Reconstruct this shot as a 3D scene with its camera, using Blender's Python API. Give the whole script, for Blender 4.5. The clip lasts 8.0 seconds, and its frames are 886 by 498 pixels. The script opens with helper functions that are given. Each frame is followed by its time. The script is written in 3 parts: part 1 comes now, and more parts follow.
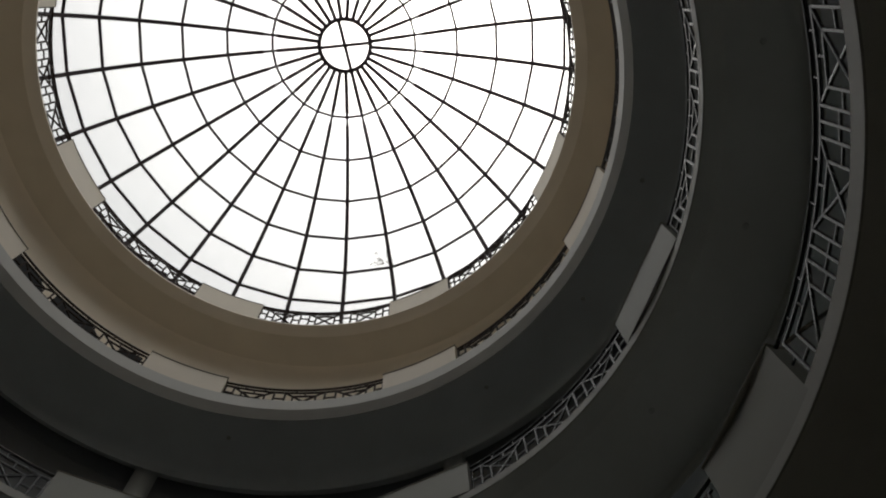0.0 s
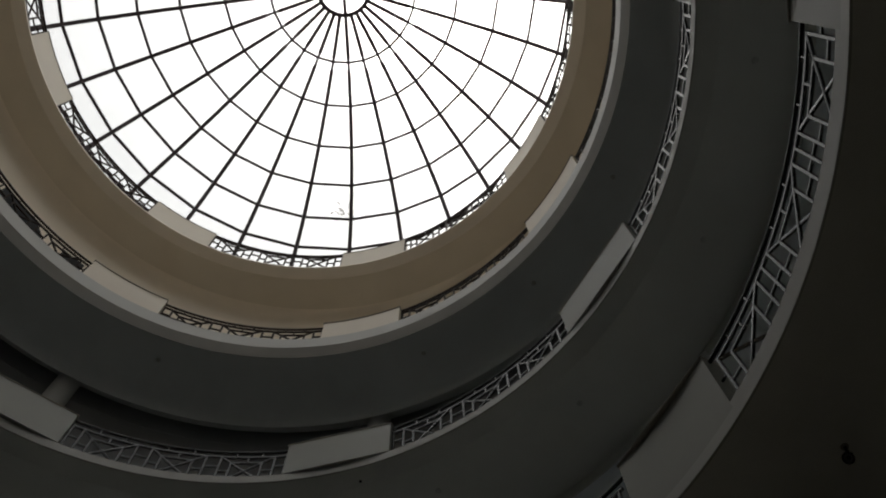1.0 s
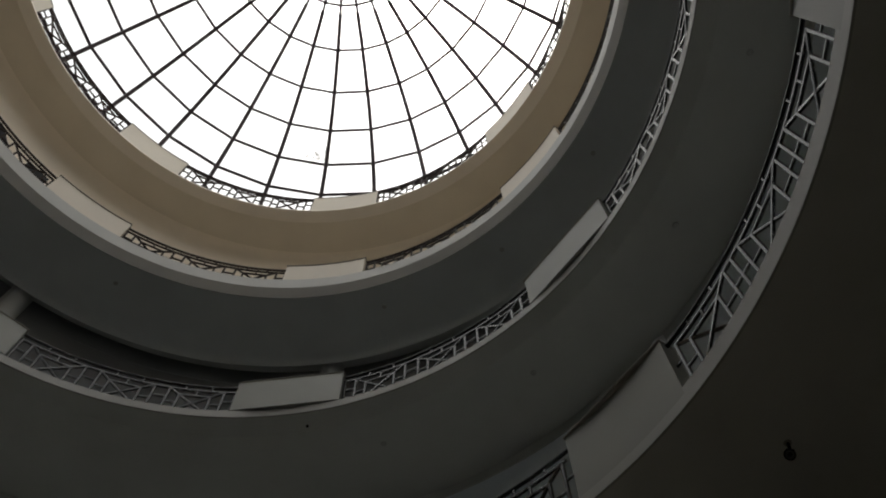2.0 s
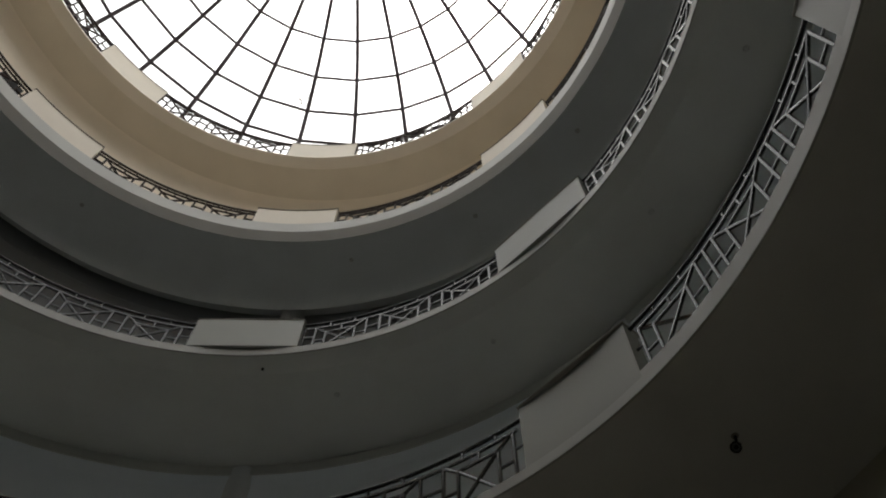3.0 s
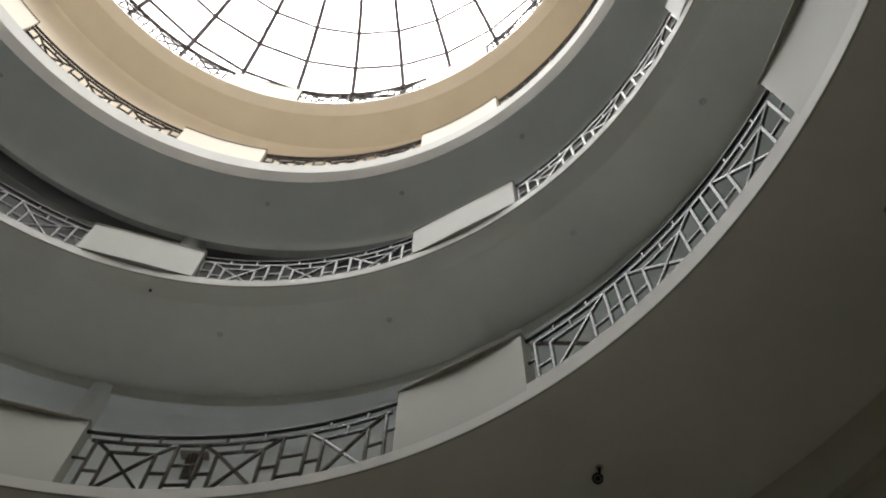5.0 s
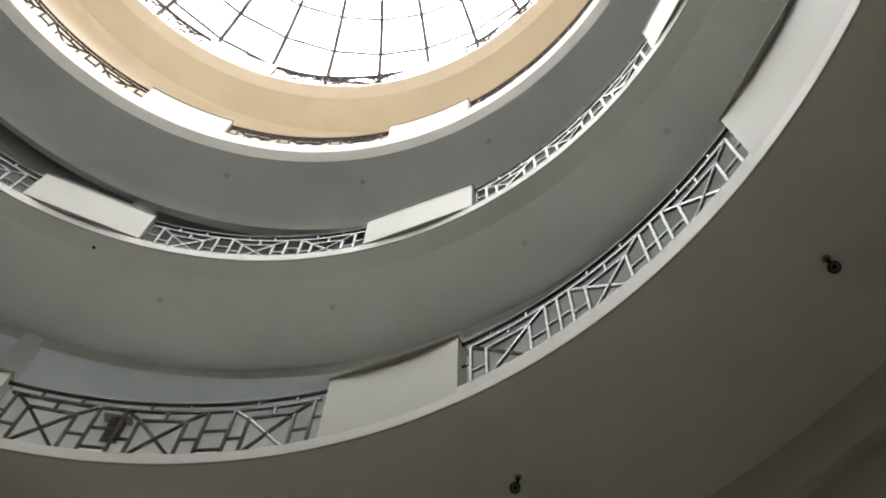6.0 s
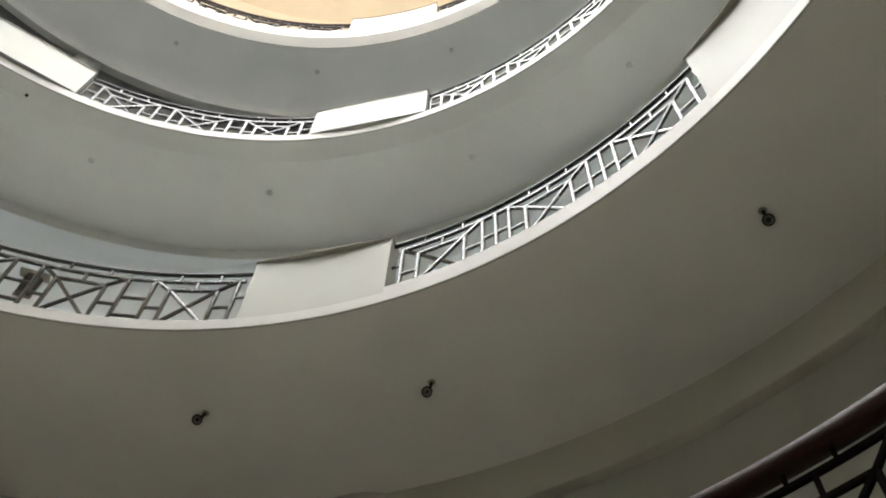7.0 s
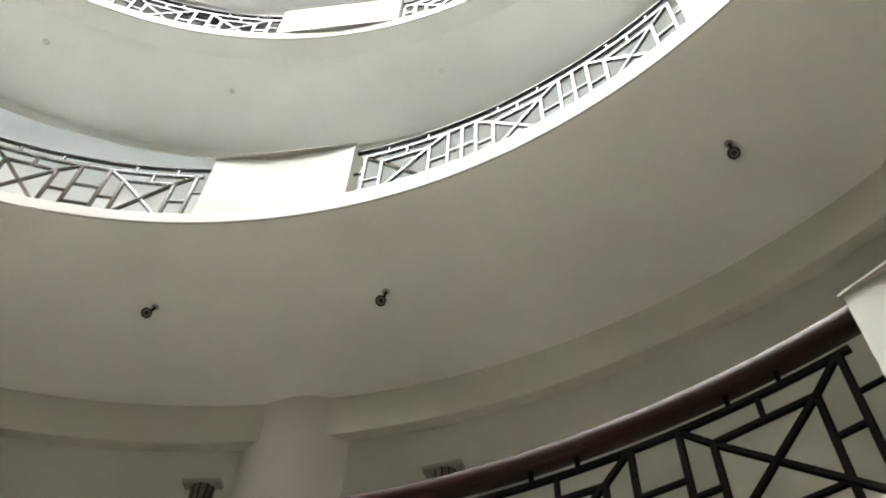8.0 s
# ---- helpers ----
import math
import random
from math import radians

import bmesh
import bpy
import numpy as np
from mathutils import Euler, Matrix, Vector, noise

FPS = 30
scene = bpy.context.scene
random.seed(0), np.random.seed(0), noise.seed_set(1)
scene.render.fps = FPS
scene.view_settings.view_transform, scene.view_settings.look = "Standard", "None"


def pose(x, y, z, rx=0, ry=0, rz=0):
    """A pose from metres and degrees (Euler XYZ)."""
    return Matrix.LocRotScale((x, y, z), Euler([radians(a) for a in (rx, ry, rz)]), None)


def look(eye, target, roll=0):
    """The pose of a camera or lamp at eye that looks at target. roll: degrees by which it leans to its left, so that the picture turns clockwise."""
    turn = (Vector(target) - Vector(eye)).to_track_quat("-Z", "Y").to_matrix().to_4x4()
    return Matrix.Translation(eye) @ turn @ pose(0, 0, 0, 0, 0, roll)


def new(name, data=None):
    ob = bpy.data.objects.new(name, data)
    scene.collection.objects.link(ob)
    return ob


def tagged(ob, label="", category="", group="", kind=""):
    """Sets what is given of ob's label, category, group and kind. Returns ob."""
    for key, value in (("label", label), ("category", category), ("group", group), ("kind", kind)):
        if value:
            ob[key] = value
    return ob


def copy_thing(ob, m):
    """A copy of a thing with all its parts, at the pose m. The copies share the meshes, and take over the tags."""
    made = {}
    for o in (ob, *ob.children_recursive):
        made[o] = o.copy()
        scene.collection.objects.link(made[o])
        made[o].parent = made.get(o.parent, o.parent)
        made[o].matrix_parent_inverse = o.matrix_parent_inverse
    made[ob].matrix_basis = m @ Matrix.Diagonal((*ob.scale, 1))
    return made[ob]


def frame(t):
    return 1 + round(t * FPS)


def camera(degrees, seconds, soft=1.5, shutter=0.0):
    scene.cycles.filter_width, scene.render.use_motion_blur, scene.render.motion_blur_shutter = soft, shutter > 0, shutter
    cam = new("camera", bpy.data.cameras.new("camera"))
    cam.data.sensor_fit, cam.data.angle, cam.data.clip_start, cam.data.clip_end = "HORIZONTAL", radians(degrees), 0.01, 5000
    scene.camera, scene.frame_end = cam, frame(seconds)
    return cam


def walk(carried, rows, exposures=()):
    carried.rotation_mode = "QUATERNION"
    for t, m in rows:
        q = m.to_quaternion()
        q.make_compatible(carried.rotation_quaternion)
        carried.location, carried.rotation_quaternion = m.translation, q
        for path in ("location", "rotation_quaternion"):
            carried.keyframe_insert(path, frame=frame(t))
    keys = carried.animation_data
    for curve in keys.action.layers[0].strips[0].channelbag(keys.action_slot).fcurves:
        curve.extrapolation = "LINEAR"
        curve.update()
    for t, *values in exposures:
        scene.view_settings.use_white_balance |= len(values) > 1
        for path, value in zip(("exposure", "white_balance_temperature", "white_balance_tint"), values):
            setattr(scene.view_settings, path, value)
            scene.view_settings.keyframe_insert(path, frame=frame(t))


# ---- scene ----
cam = camera(54.47, 8.0, soft=2.0)
PATH = [
    (0.0, pose(1.702, 2.494, 1.213, 163.33, 1.62, 92.11)),
    (0.5, pose(1.680, 2.522, 1.231, 162.14, 1.33, 87.00)),
    (1.0, pose(1.659, 2.539, 1.265, 160.81, 0.99, 81.72)),
    (1.5, pose(1.636, 2.541, 1.312, 159.39, 0.80, 78.20)),
    (3.0, pose(1.555, 2.472, 1.348, 155.46, -0.04, 67.91)),
    (3.5, pose(1.534, 2.457, 1.381, 154.56, -0.42, 64.96)),
    (4.0, pose(1.482, 2.424, 1.417, 154.29, -0.43, 61.60)),
    (4.5, pose(1.442, 2.407, 1.449, 154.03, -0.57, 56.62)),
    (6.0, pose(1.550, 2.480, 1.445, 154.03, -1.52, 44.62)),
    (6.5, pose(1.527, 2.531, 1.468, 151.64, -1.60, 39.86)),
    (7.0, pose(1.473, 2.571, 1.465, 148.54, -1.95, 35.51)),
    (7.5, pose(1.425, 2.615, 1.457, 146.33, -1.97, 33.62)),
    (8.0, pose(1.382, 2.650, 1.454, 143.58, -1.97, 30.40)),
]
walk(cam, PATH, exposures=[(0.0, 0.05), (1.5, 0.45), (3.0, 1.22), (3.5, 1.54), (4.5, 2.26), (6.0, 3.4), (6.5, 3.48), (7.0, 4.07), (8.0, 5.08)])

# ---- world and light: a bright overcast day above the glass dome ----
SUN_EL, SUN_AZ = 86.0, 10.0
world = bpy.data.worlds.new("overcast_sky")
scene.world = world
world.use_nodes = True
wn, wl = world.node_tree.nodes, world.node_tree.links
sky = wn.new("ShaderNodeTexSky")
sky.sky_type = "NISHITA"
sky.sun_disc = False
sky.sun_elevation, sky.sun_rotation = radians(SUN_EL), radians(SUN_AZ)
sky.air_density, sky.dust_density, sky.ozone_density = 1.3, 4.0, 0.3
haze = wn.new("ShaderNodeHueSaturation")      # thin cloud takes most of the blue out of the sky
haze.inputs["Saturation"].default_value = 0.2
wl.new(sky.outputs["Color"], haze.inputs["Color"])
wl.new(haze.outputs["Color"], wn["Background"].inputs["Color"])
wn["Background"].inputs["Strength"].default_value = 0.15

sun_data = bpy.data.lights.new("sun", "SUN")
sun_data.energy, sun_data.angle, sun_data.color = 0.55, radians(145), (1.0, 0.975, 0.93)
sun = new("sun", sun_data)
sun.matrix_world = look((0, 0, 60), (60 * math.cos(radians(SUN_EL)) * -math.sin(radians(SUN_AZ)) * -1,
                                     60 * math.cos(radians(SUN_EL)) * -math.cos(radians(SUN_AZ)),
                                     60 - 60 * math.sin(radians(SUN_EL))))

# ---- plan, in metres; the atrium's axis is x = y = 0 ----
R = 6.0            # inner edge of the balconies
R_RAIL = 6.09      # line of the railings
MIDDLE = {"A": (-0.033, -0.027), "B": (0.039, 0.026), "C": (0.000, 0.000), "D": (-0.099, -0.070), "E": (-0.004, 0.000)}   # each balcony ring's own middle
WALL_AT = (-0.427, -0.242)   # the middle of the outer walls, off the axis of the balconies
WALL_R = {"A": 7.38, "B": 7.6, "C": 7.79, "D": 8.41, "E": 8.3}  # back wall under each gallery
BEAM_R = {"B": 7.592, "C": 7.75, "D": 8.272, "E": 8.292}  # beam along the top of that wall
DRIFT = {"A": 0.0, "B": 0.3, "C": 1.0, "D": 1.0, "E": 1.0}   # how much of that each gallery's wall has
OUTER = 9.1         # outside of the walls
LEVELS = {"A": 20.948, "B": 16.601, "C": 12.110, "D": 7.975, "E": 3.619}
FASCIA = {"A": 0.050, "B": 0.260, "C": 0.164, "D": 0.231, "E": 0.150}
SINK = 0.09        # rim of the second gallery, below its floor
KERB = {"A": 0.0, "B": 0.12, "C": 0.0, "D": 0.0, "E": 0.0}   # upstand along the edge, above the floor
SLOPE_W = {"A": 0.26, "B": 0.11, "C": 0.26, "D": 0.26, "E": 0.26}   # sloping underside of the edge
SLOPE_H = {"A": 0.10, "B": 0.22, "C": 0.13, "D": 0.10, "E": 0.10}
PANEL_AT = {   # the middle of each panel, in degrees, gallery by gallery
    "A": [67.71, 113.55, 158.13, 204.38, 249.4, 294.1, 338.5, 383.0],
    "B": [67.71, 113.87, 158.65, 204.43, 249.43, 294.1, 338.5, 383.0],
    "C": [67.71, 112.88, 158.46, 205.07, 249.42, 294.1, 338.5, 383.0],
    "D": [67.37, 112.32, 158.14, 204.63, 249.42, 294.1, 338.5, 383.0],
    "E": [68.07, 113.15, 158.35, 204.63, 249.42, 294.1, 338.5, 383.0],
}
PANEL_HALF = {"A": 7.61, "B": 7.59, "C": 7.73, "D": 6.82, "E": 6.4}
PANEL_H = {"A": 0.927, "B": 0.811, "C": 0.792, "D": 0.885, "E": 1.049}
PANEL_T = 0.2
DOME_AT, DOME_R, DOME_Z = (0.158, 0.137), 7.610, 21.488
RING_ANGLES = [6.05, 17.03, 27.54, 37.93, 47.92, 57.45, 66.57, 75.50]
FOOT = 92.0         # polar angle at which the dome meets its kerb
RIBS, RIB_PHASE = 29, 181.43


# ---- materials ----
def material(name, color, rough=0.6, metal=0.0, vary=0.08, scale=1.5, bump=0.15, bump_scale=60.0, coat=0.0, spec=0.5, stain=0.0, stain_color=(0.2, 0.17, 0.12)):
    """A procedural surface with a coarse and a fine variation and a fine relief, in object coordinates (metres)."""
    m = bpy.data.materials.new(name)
    m.use_nodes = True
    n, l = m.node_tree.nodes, m.node_tree.links
    b = n["Principled BSDF"]
    geo = n.new("ShaderNodeNewGeometry")
    big = n.new("ShaderNodeTexNoise")
    big.inputs["Scale"].default_value, big.inputs["Detail"].default_value = scale, 5
    fine = n.new("ShaderNodeTexNoise")
    fine.inputs["Scale"].default_value, fine.inputs["Detail"].default_value = bump_scale, 3
    l.new(geo.outputs["Position"], big.inputs["Vector"])
    l.new(geo.outputs["Position"], fine.inputs["Vector"])
    add = n.new("ShaderNodeMath")
    add.operation = "MULTIPLY_ADD"
    l.new(fine.outputs["Fac"], add.inputs[0])
    add.inputs[1].default_value = 0.3
    l.new(big.outputs["Fac"], add.inputs[2])
    span = n.new("ShaderNodeMapRange")
    span.inputs["From Min"].default_value, span.inputs["From Max"].default_value = 0.4, 0.9
    span.inputs["To Min"].default_value, span.inputs["To Max"].default_value = 1 - vary, 1 + vary
    l.new(add.outputs[0], span.inputs["Value"])
    hsv = n.new("ShaderNodeHueSaturation")
    hsv.inputs["Color"].default_value = (*color, 1)
    l.new(span.outputs["Result"], hsv.inputs["Value"])
    out = hsv.outputs["Color"]
    if stain:
        spot = n.new("ShaderNodeTexNoise")
        spot.inputs["Scale"].default_value, spot.inputs["Detail"].default_value, spot.inputs["Distortion"].default_value = 0.9, 7, 0.6
        l.new(geo.outputs["Position"], spot.inputs["Vector"])
        ramp = n.new("ShaderNodeMapRange")
        ramp.inputs["From Min"].default_value, ramp.inputs["From Max"].default_value, ramp.inputs["To Max"].default_value = 0.5, 0.78, stain
        l.new(spot.outputs["Fac"], ramp.inputs["Value"])
        mix = n.new("ShaderNodeMix")
        mix.data_type = "RGBA"
        l.new(ramp.outputs["Result"], mix.inputs["Factor"])
        l.new(out, mix.inputs["A"])
        mix.inputs["B"].default_value = (*stain_color, 1)
        out = mix.outputs["Result"]
    l.new(out, b.inputs["Base Color"])
    rr = n.new("ShaderNodeMapRange")
    rr.inputs["To Min"].default_value, rr.inputs["To Max"].default_value = max(rough - 0.1, 0.03), min(rough + 0.1, 1)
    l.new(big.outputs["Fac"], rr.inputs["Value"])
    l.new(rr.outputs["Result"], b.inputs["Roughness"])
    b.inputs["Metallic"].default_value = metal
    b.inputs["Coat Weight"].default_value = coat
    b.inputs["Specular IOR Level"].default_value = spec
    if bump:
        bp = n.new("ShaderNodeBump")
        bp.inputs["Strength"].default_value, bp.inputs["Distance"].default_value = bump, 0.004
        l.new(fine.outputs["Fac"], bp.inputs["Height"])
        l.new(bp.outputs["Normal"], b.inputs["Normal"])
    return m


def wood(name, dark, light):
    m = material(name, dark, 0.32, spec=0.1, bump=0.08)
    n, l = m.node_tree.nodes, m.node_tree.links
    geo = n.new("ShaderNodeNewGeometry")
    mp = n.new("ShaderNodeMapping")
    mp.inputs["Scale"].default_value = (9, 9, 70)
    l.new(geo.outputs["Position"], mp.inputs["Vector"])
    gr = n.new("ShaderNodeTexNoise")
    gr.inputs["Scale"].default_value, gr.inputs["Detail"].default_value, gr.inputs["Distortion"].default_value = 1.2, 6, 1.5
    l.new(mp.outputs["Vector"], gr.inputs["Vector"])
    mix = n.new("ShaderNodeMix")
    mix.data_type = "RGBA"
    mix.inputs["A"].default_value, mix.inputs["B"].default_value = (*dark, 1), (*light, 1)
    l.new(gr.outputs["Fac"], mix.inputs["Factor"])
    l.new(mix.outputs["Result"], n["Principled BSDF"].inputs["Base Color"])
    return m


def pane_glass():
    m = bpy.data.materials.new("dome_glass")
    m.use_nodes = True
    n, l = m.node_tree.nodes, m.node_tree.links
    n.remove(n["Principled BSDF"])
    clear = n.new("ShaderNodeBsdfTransparent")
    clear.inputs["Color"].default_value = (0.97, 0.97, 0.955, 1)
    milky = n.new("ShaderNodeBsdfTranslucent")
    milky.inputs["Color"].default_value = (0.96, 0.955, 0.93, 1)
    gloss = n.new("ShaderNodeBsdfGlossy")
    gloss.inputs["Roughness"].default_value = 0.08
    dust = n.new("ShaderNodeTexNoise")
    dust.inputs["Scale"].default_value, dust.inputs["Detail"].default_value = 2.2, 6
    geo = n.new("ShaderNodeNewGeometry")
    l.new(geo.outputs["Position"], dust.inputs["Vector"])
    rng = n.new("ShaderNodeMapRange")
    rng.inputs["To Min"].default_value, rng.inputs["To Max"].default_value = 0.18, 0.26
    l.new(dust.outputs["Fac"], rng.inputs["Value"])
    a = n.new("ShaderNodeMixShader")
    l.new(rng.outputs["Result"], a.inputs["Fac"])
    l.new(clear.outputs[0], a.inputs[1])
    l.new(milky.outputs[0], a.inputs[2])
    fr = n.new("ShaderNodeFresnel")
    fr.inputs["IOR"].default_value = 1.08
    bmix = n.new("ShaderNodeMixShader")
    l.new(fr.outputs[0], bmix.inputs["Fac"])
    l.new(a.outputs[0], bmix.inputs[1])
    l.new(gloss.outputs[0], bmix.inputs[2])
    l.new(bmix.outputs[0], n["Material Output"].inputs["Surface"])
    return m


CREAM = material("upper_parapet_cream_paint", (0.62, 0.55, 0.44), 0.55, vary=0.05, bump=0.12, stain=0.10, stain_color=(0.5, 0.44, 0.34))
WHITE = material("parapet_off_white_paint", (0.295, 0.297, 0.262), 0.55, vary=0.05, bump=0.12, stain=0.10, stain_color=(0.42, 0.38, 0.3))
EDGE = material("balcony_edge_white_paint", (0.37, 0.361, 0.332), 0.55, vary=0.05, bump=0.12, stain=0.10, stain_color=(0.42, 0.4, 0.35))
# one off-white soffit paint in three copies, tinted for each gallery's light
SOFFIT = material("soffit_paint_cool_light", (0.66, 0.69, 0.69), 0.75, vary=0.07, scale=0.8, bump=0.2, stain=0.12, stain_color=(0.38, 0.36, 0.32))
SOFFIT_DIM = material("soffit_paint_dim_light", (0.54, 0.55, 0.513), 0.75, vary=0.07, scale=0.8, bump=0.2, stain=0.14, stain_color=(0.38, 0.35, 0.30))
SOFFIT_WARM_LIT = material("soffit_paint_warm_light", (0.66, 0.652, 0.60), 0.75, vary=0.07, scale=0.8, bump=0.2, stain=0.14, stain_color=(0.40, 0.38, 0.33))
BEAM = material("beam_olive_grey_paint", (0.47, 0.458, 0.38), 0.7, vary=0.06, scale=0.8, bump=0.15, stain=0.12, stain_color=(0.36, 0.34, 0.28))
SOFFIT_TAN = material("soffit_tan_paint", (0.675, 0.60, 0.485), 0.75, vary=0.06, scale=0.8, bump=0.2, stain=0.12, stain_color=(0.42, 0.33, 0.22))
WALL = material("gallery_wall_paint", (0.44, 0.45, 0.425), 0.6, vary=0.05, scale=0.9, bump=0.15, stain=0.08, stain_color=(0.45, 0.43, 0.38))
WALL_OLIVE = material("lower_wall_grey_paint", (0.375, 0.365, 0.31), 0.6, vary=0.06, scale=0.9, bump=0.15, stain=0.12, stain_color=(0.33, 0.30, 0.25))
# grey-blue wall whose colour is darkened for the shade behind the soffit lip
WALL_SHADED = material("slate_wall_shaded", (0.22, 0.23, 0.235), 0.6, vary=0.08, scale=0.9, bump=0.15)
WALL_PALE = material("pale_wall_paint", (0.80, 0.85, 0.89), 0.6, vary=0.04, scale=0.9, bump=0.15, stain=0.06, stain_color=(0.55, 0.55, 0.53))
# the tan soffit paint again, lightened for the daylight that reaches the wall
TAN_LIT = material("tan_paint_lit", (0.82, 0.735, 0.615), 0.6, vary=0.05, scale=0.9, bump=0.15, stain=0.08, stain_color=(0.5, 0.42, 0.3))
COLUMN_MATT = material("column_matt_paint", (0.66, 0.67, 0.66), 0.5, vary=0.04, bump=0.05)
COLUMN = material("column_gloss_paint", (0.52, 0.485, 0.45), 0.13, vary=0.04, bump=0.0, coat=0.6)
TILE = material("floor_tile", (0.2, 0.187, 0.163), 0.3, vary=0.1, bump=0.05)
# unseen floors of D and B, paled to bounce light up the walls
TILE_BOUNCE = material("bounce_floor_tile", (0.62, 0.61, 0.575), 0.3, vary=0.1, bump=0.05)
MARBLE_BOUNCE = material("bounce_marble_floor", (0.52, 0.475, 0.41), 0.25, vary=0.1, bump=0.03)
GRANITE = material("polished_granite_floor", (0.2, 0.19, 0.165), 0.3, vary=0.25, scale=8, bump=0.05)
# shaded copies of the railing enamel for A, B and E, without sky sheen
ENAMEL_SHADED = material("black_enamel_shaded", (0.008, 0.0068, 0.006), 0.6, vary=0.2, scale=6, spec=0.0, bump=0.03, bump_scale=200)
BROWN_SHADED = material("dark_brown_enamel_shaded", (0.026, 0.017, 0.013), 0.55, vary=0.2, scale=6, spec=0.05, bump=0.03, bump_scale=200)
ENAMEL = material("black_gloss_enamel", (0.012, 0.0115, 0.012), 0.13, vary=0.2, scale=6, spec=0.36, bump=0.03, bump_scale=200)
CAP = material("parapet_cap_plaster", (0.34, 0.32, 0.27), 0.7, vary=0.1)
CAP_DARK = material("parapet_cap_dark_strip", (0.13, 0.115, 0.095), 0.7, vary=0.1)
MAHOGANY = wood("mahogany_handrail", (0.010, 0.0038, 0.0028), (0.026, 0.009, 0.006))
RIB = material("dark_bronze_frame", (0.034, 0.02, 0.022), 0.5, metal=0.0, spec=0.3, vary=0.1, bump=0.1)
BRONZE = material("sconce_bronze", (0.105, 0.088, 0.074), 0.5, metal=0.2, vary=0.2, scale=12)
PLATE = material("sconce_plate", (0.24, 0.22, 0.185), 0.5, vary=0.1, scale=8)
BLACK = material("spot_black_paint", (0.018, 0.015, 0.012), 0.5, vary=0.15, scale=20, spec=0.12)
CHROME = material("spot_ring_metal", (0.15, 0.145, 0.13), 0.35, metal=0.2, vary=0.05)
RESIDUE = material("fixture_plate_grey", (0.26, 0.245, 0.21), 0.7, vary=0.25, scale=20)
COVER = material("cover_plate_grey", (0.43, 0.43, 0.405), 0.7, vary=0.2, scale=20)
DIRT = material("leaf_litter", (0.12, 0.1, 0.07), 0.9, vary=0.3, scale=30)
GLASS = pane_glass()


# ---- mesh helpers ----
def mesh_of(bm, mat, smooth=None):
    bmesh.ops.recalc_face_normals(bm, faces=bm.faces)
    me = bpy.data.meshes.new("mesh")
    bm.to_mesh(me)
    bm.free()
    me.materials.append(mat)
    if smooth is not None:
        me.shade_smooth()
        me.set_sharp_from_angle(angle=radians(smooth))
    return me


def part(name, bm, mat, parent, label="", smooth=None):
    me = mesh_of(bm, mat, smooth)
    ob = new(name, me)
    me.name = name
    ob.parent = parent
    if label:
        tagged(ob, label)
    return ob


def solid(name, bm, mat, smooth=None):
    me = mesh_of(bm, mat, smooth)
    me.name = name
    return new(name, me)


def lathe(profile, steps=192, a0=0.0, a1=360.0, drift=0.0, middle=(0, 0)):
    """A closed profile of (r, z) points turned about the z axis; a part of a turn is closed with end faces.
    drift: how far what lies beyond the balconies' edges moves towards being centred on the walls' middle."""
    bm = bmesh.new()
    full = abs(a1 - a0) > 359.9
    n = steps if full else steps + 1
    rows = []
    for i in range(n):
        a = radians(a0 + (a1 - a0) * i / steps)
        row = []
        for r, z in profile:
            v = min(max((r - 6.35) / 0.4, 0.0), 1.0)
            w = v * drift
            row.append(bm.verts.new((r * math.cos(a) + w * WALL_AT[0] + (1 - v) * middle[0], r * math.sin(a) + w * WALL_AT[1] + (1 - v) * middle[1], z)))
        rows.append(row)
    k = len(profile)
    for i in range(steps):
        p, q = rows[i], rows[(i + 1) % n]
        for j in range(k):
            bm.faces.new((p[j], p[(j + 1) % k], q[(j + 1) % k], q[j]))
    if not full:
        bm.faces.new(rows[0])
        bm.faces.new(rows[-1])
    return bm


def section(w, h, c):
    """A chamfered rectangle, as corner offsets."""
    w, h = w / 2, h / 2
    return [(w - c, h), (w, h - c), (w, c - h), (w - c, -h), (c - w, -h), (-w, c - h), (-w, h - c), (c - w, h)]


def sweep(bm, points, sec, up=Vector((0, 0, 1))):
    """A section carried along points; the section's second axis stays near up."""
    rings = []
    for i, p in enumerate(points):
        d = (points[min(i + 1, len(points) - 1)] - points[max(i - 1, 0)]).normalized()
        side = d.cross(up).normalized()
        u = side.cross(d)
        rings.append([bm.verts.new(p + side * x + u * y) for x, y in sec])
    k = len(sec)
    for p, q in zip(rings, rings[1:]):
        for j in range(k):
            bm.faces.new((p[j], p[(j + 1) % k], q[(j + 1) % k], q[j]))
    bm.faces.new(rings[0])
    bm.faces.new(rings[-1])
    return bm


def bar(a, b, w=0.036, h=None, c=0.005, up=None):
    a, b = Vector(a), Vector(b)
    if up is None:
        up = Vector((1, 0, 0)) if abs((b - a).normalized().x) < 0.9 else Vector((0, 0, 1))
    return sweep(bmesh.new(), [a, b], section(w, h or w, c), up)


def block(w, d, h, c=0.01, base=0.0):
    bm = bmesh.new()
    bmesh.ops.create_cube(bm, size=1)
    bmesh.ops.scale(bm, vec=(w, d, h), verts=bm.verts)
    bmesh.ops.translate(bm, vec=(0, 0, base + h / 2), verts=bm.verts)
    if c:
        bmesh.ops.bevel(bm, geom=bm.edges[:], offset=c, segments=2, affect="EDGES")
    return bm


def moved(bm, m):
    bmesh.ops.transform(bm, matrix=m, verts=bm.verts)
    return bm


def turn(deg):
    return Matrix.Rotation(radians(deg), 4, "Z")


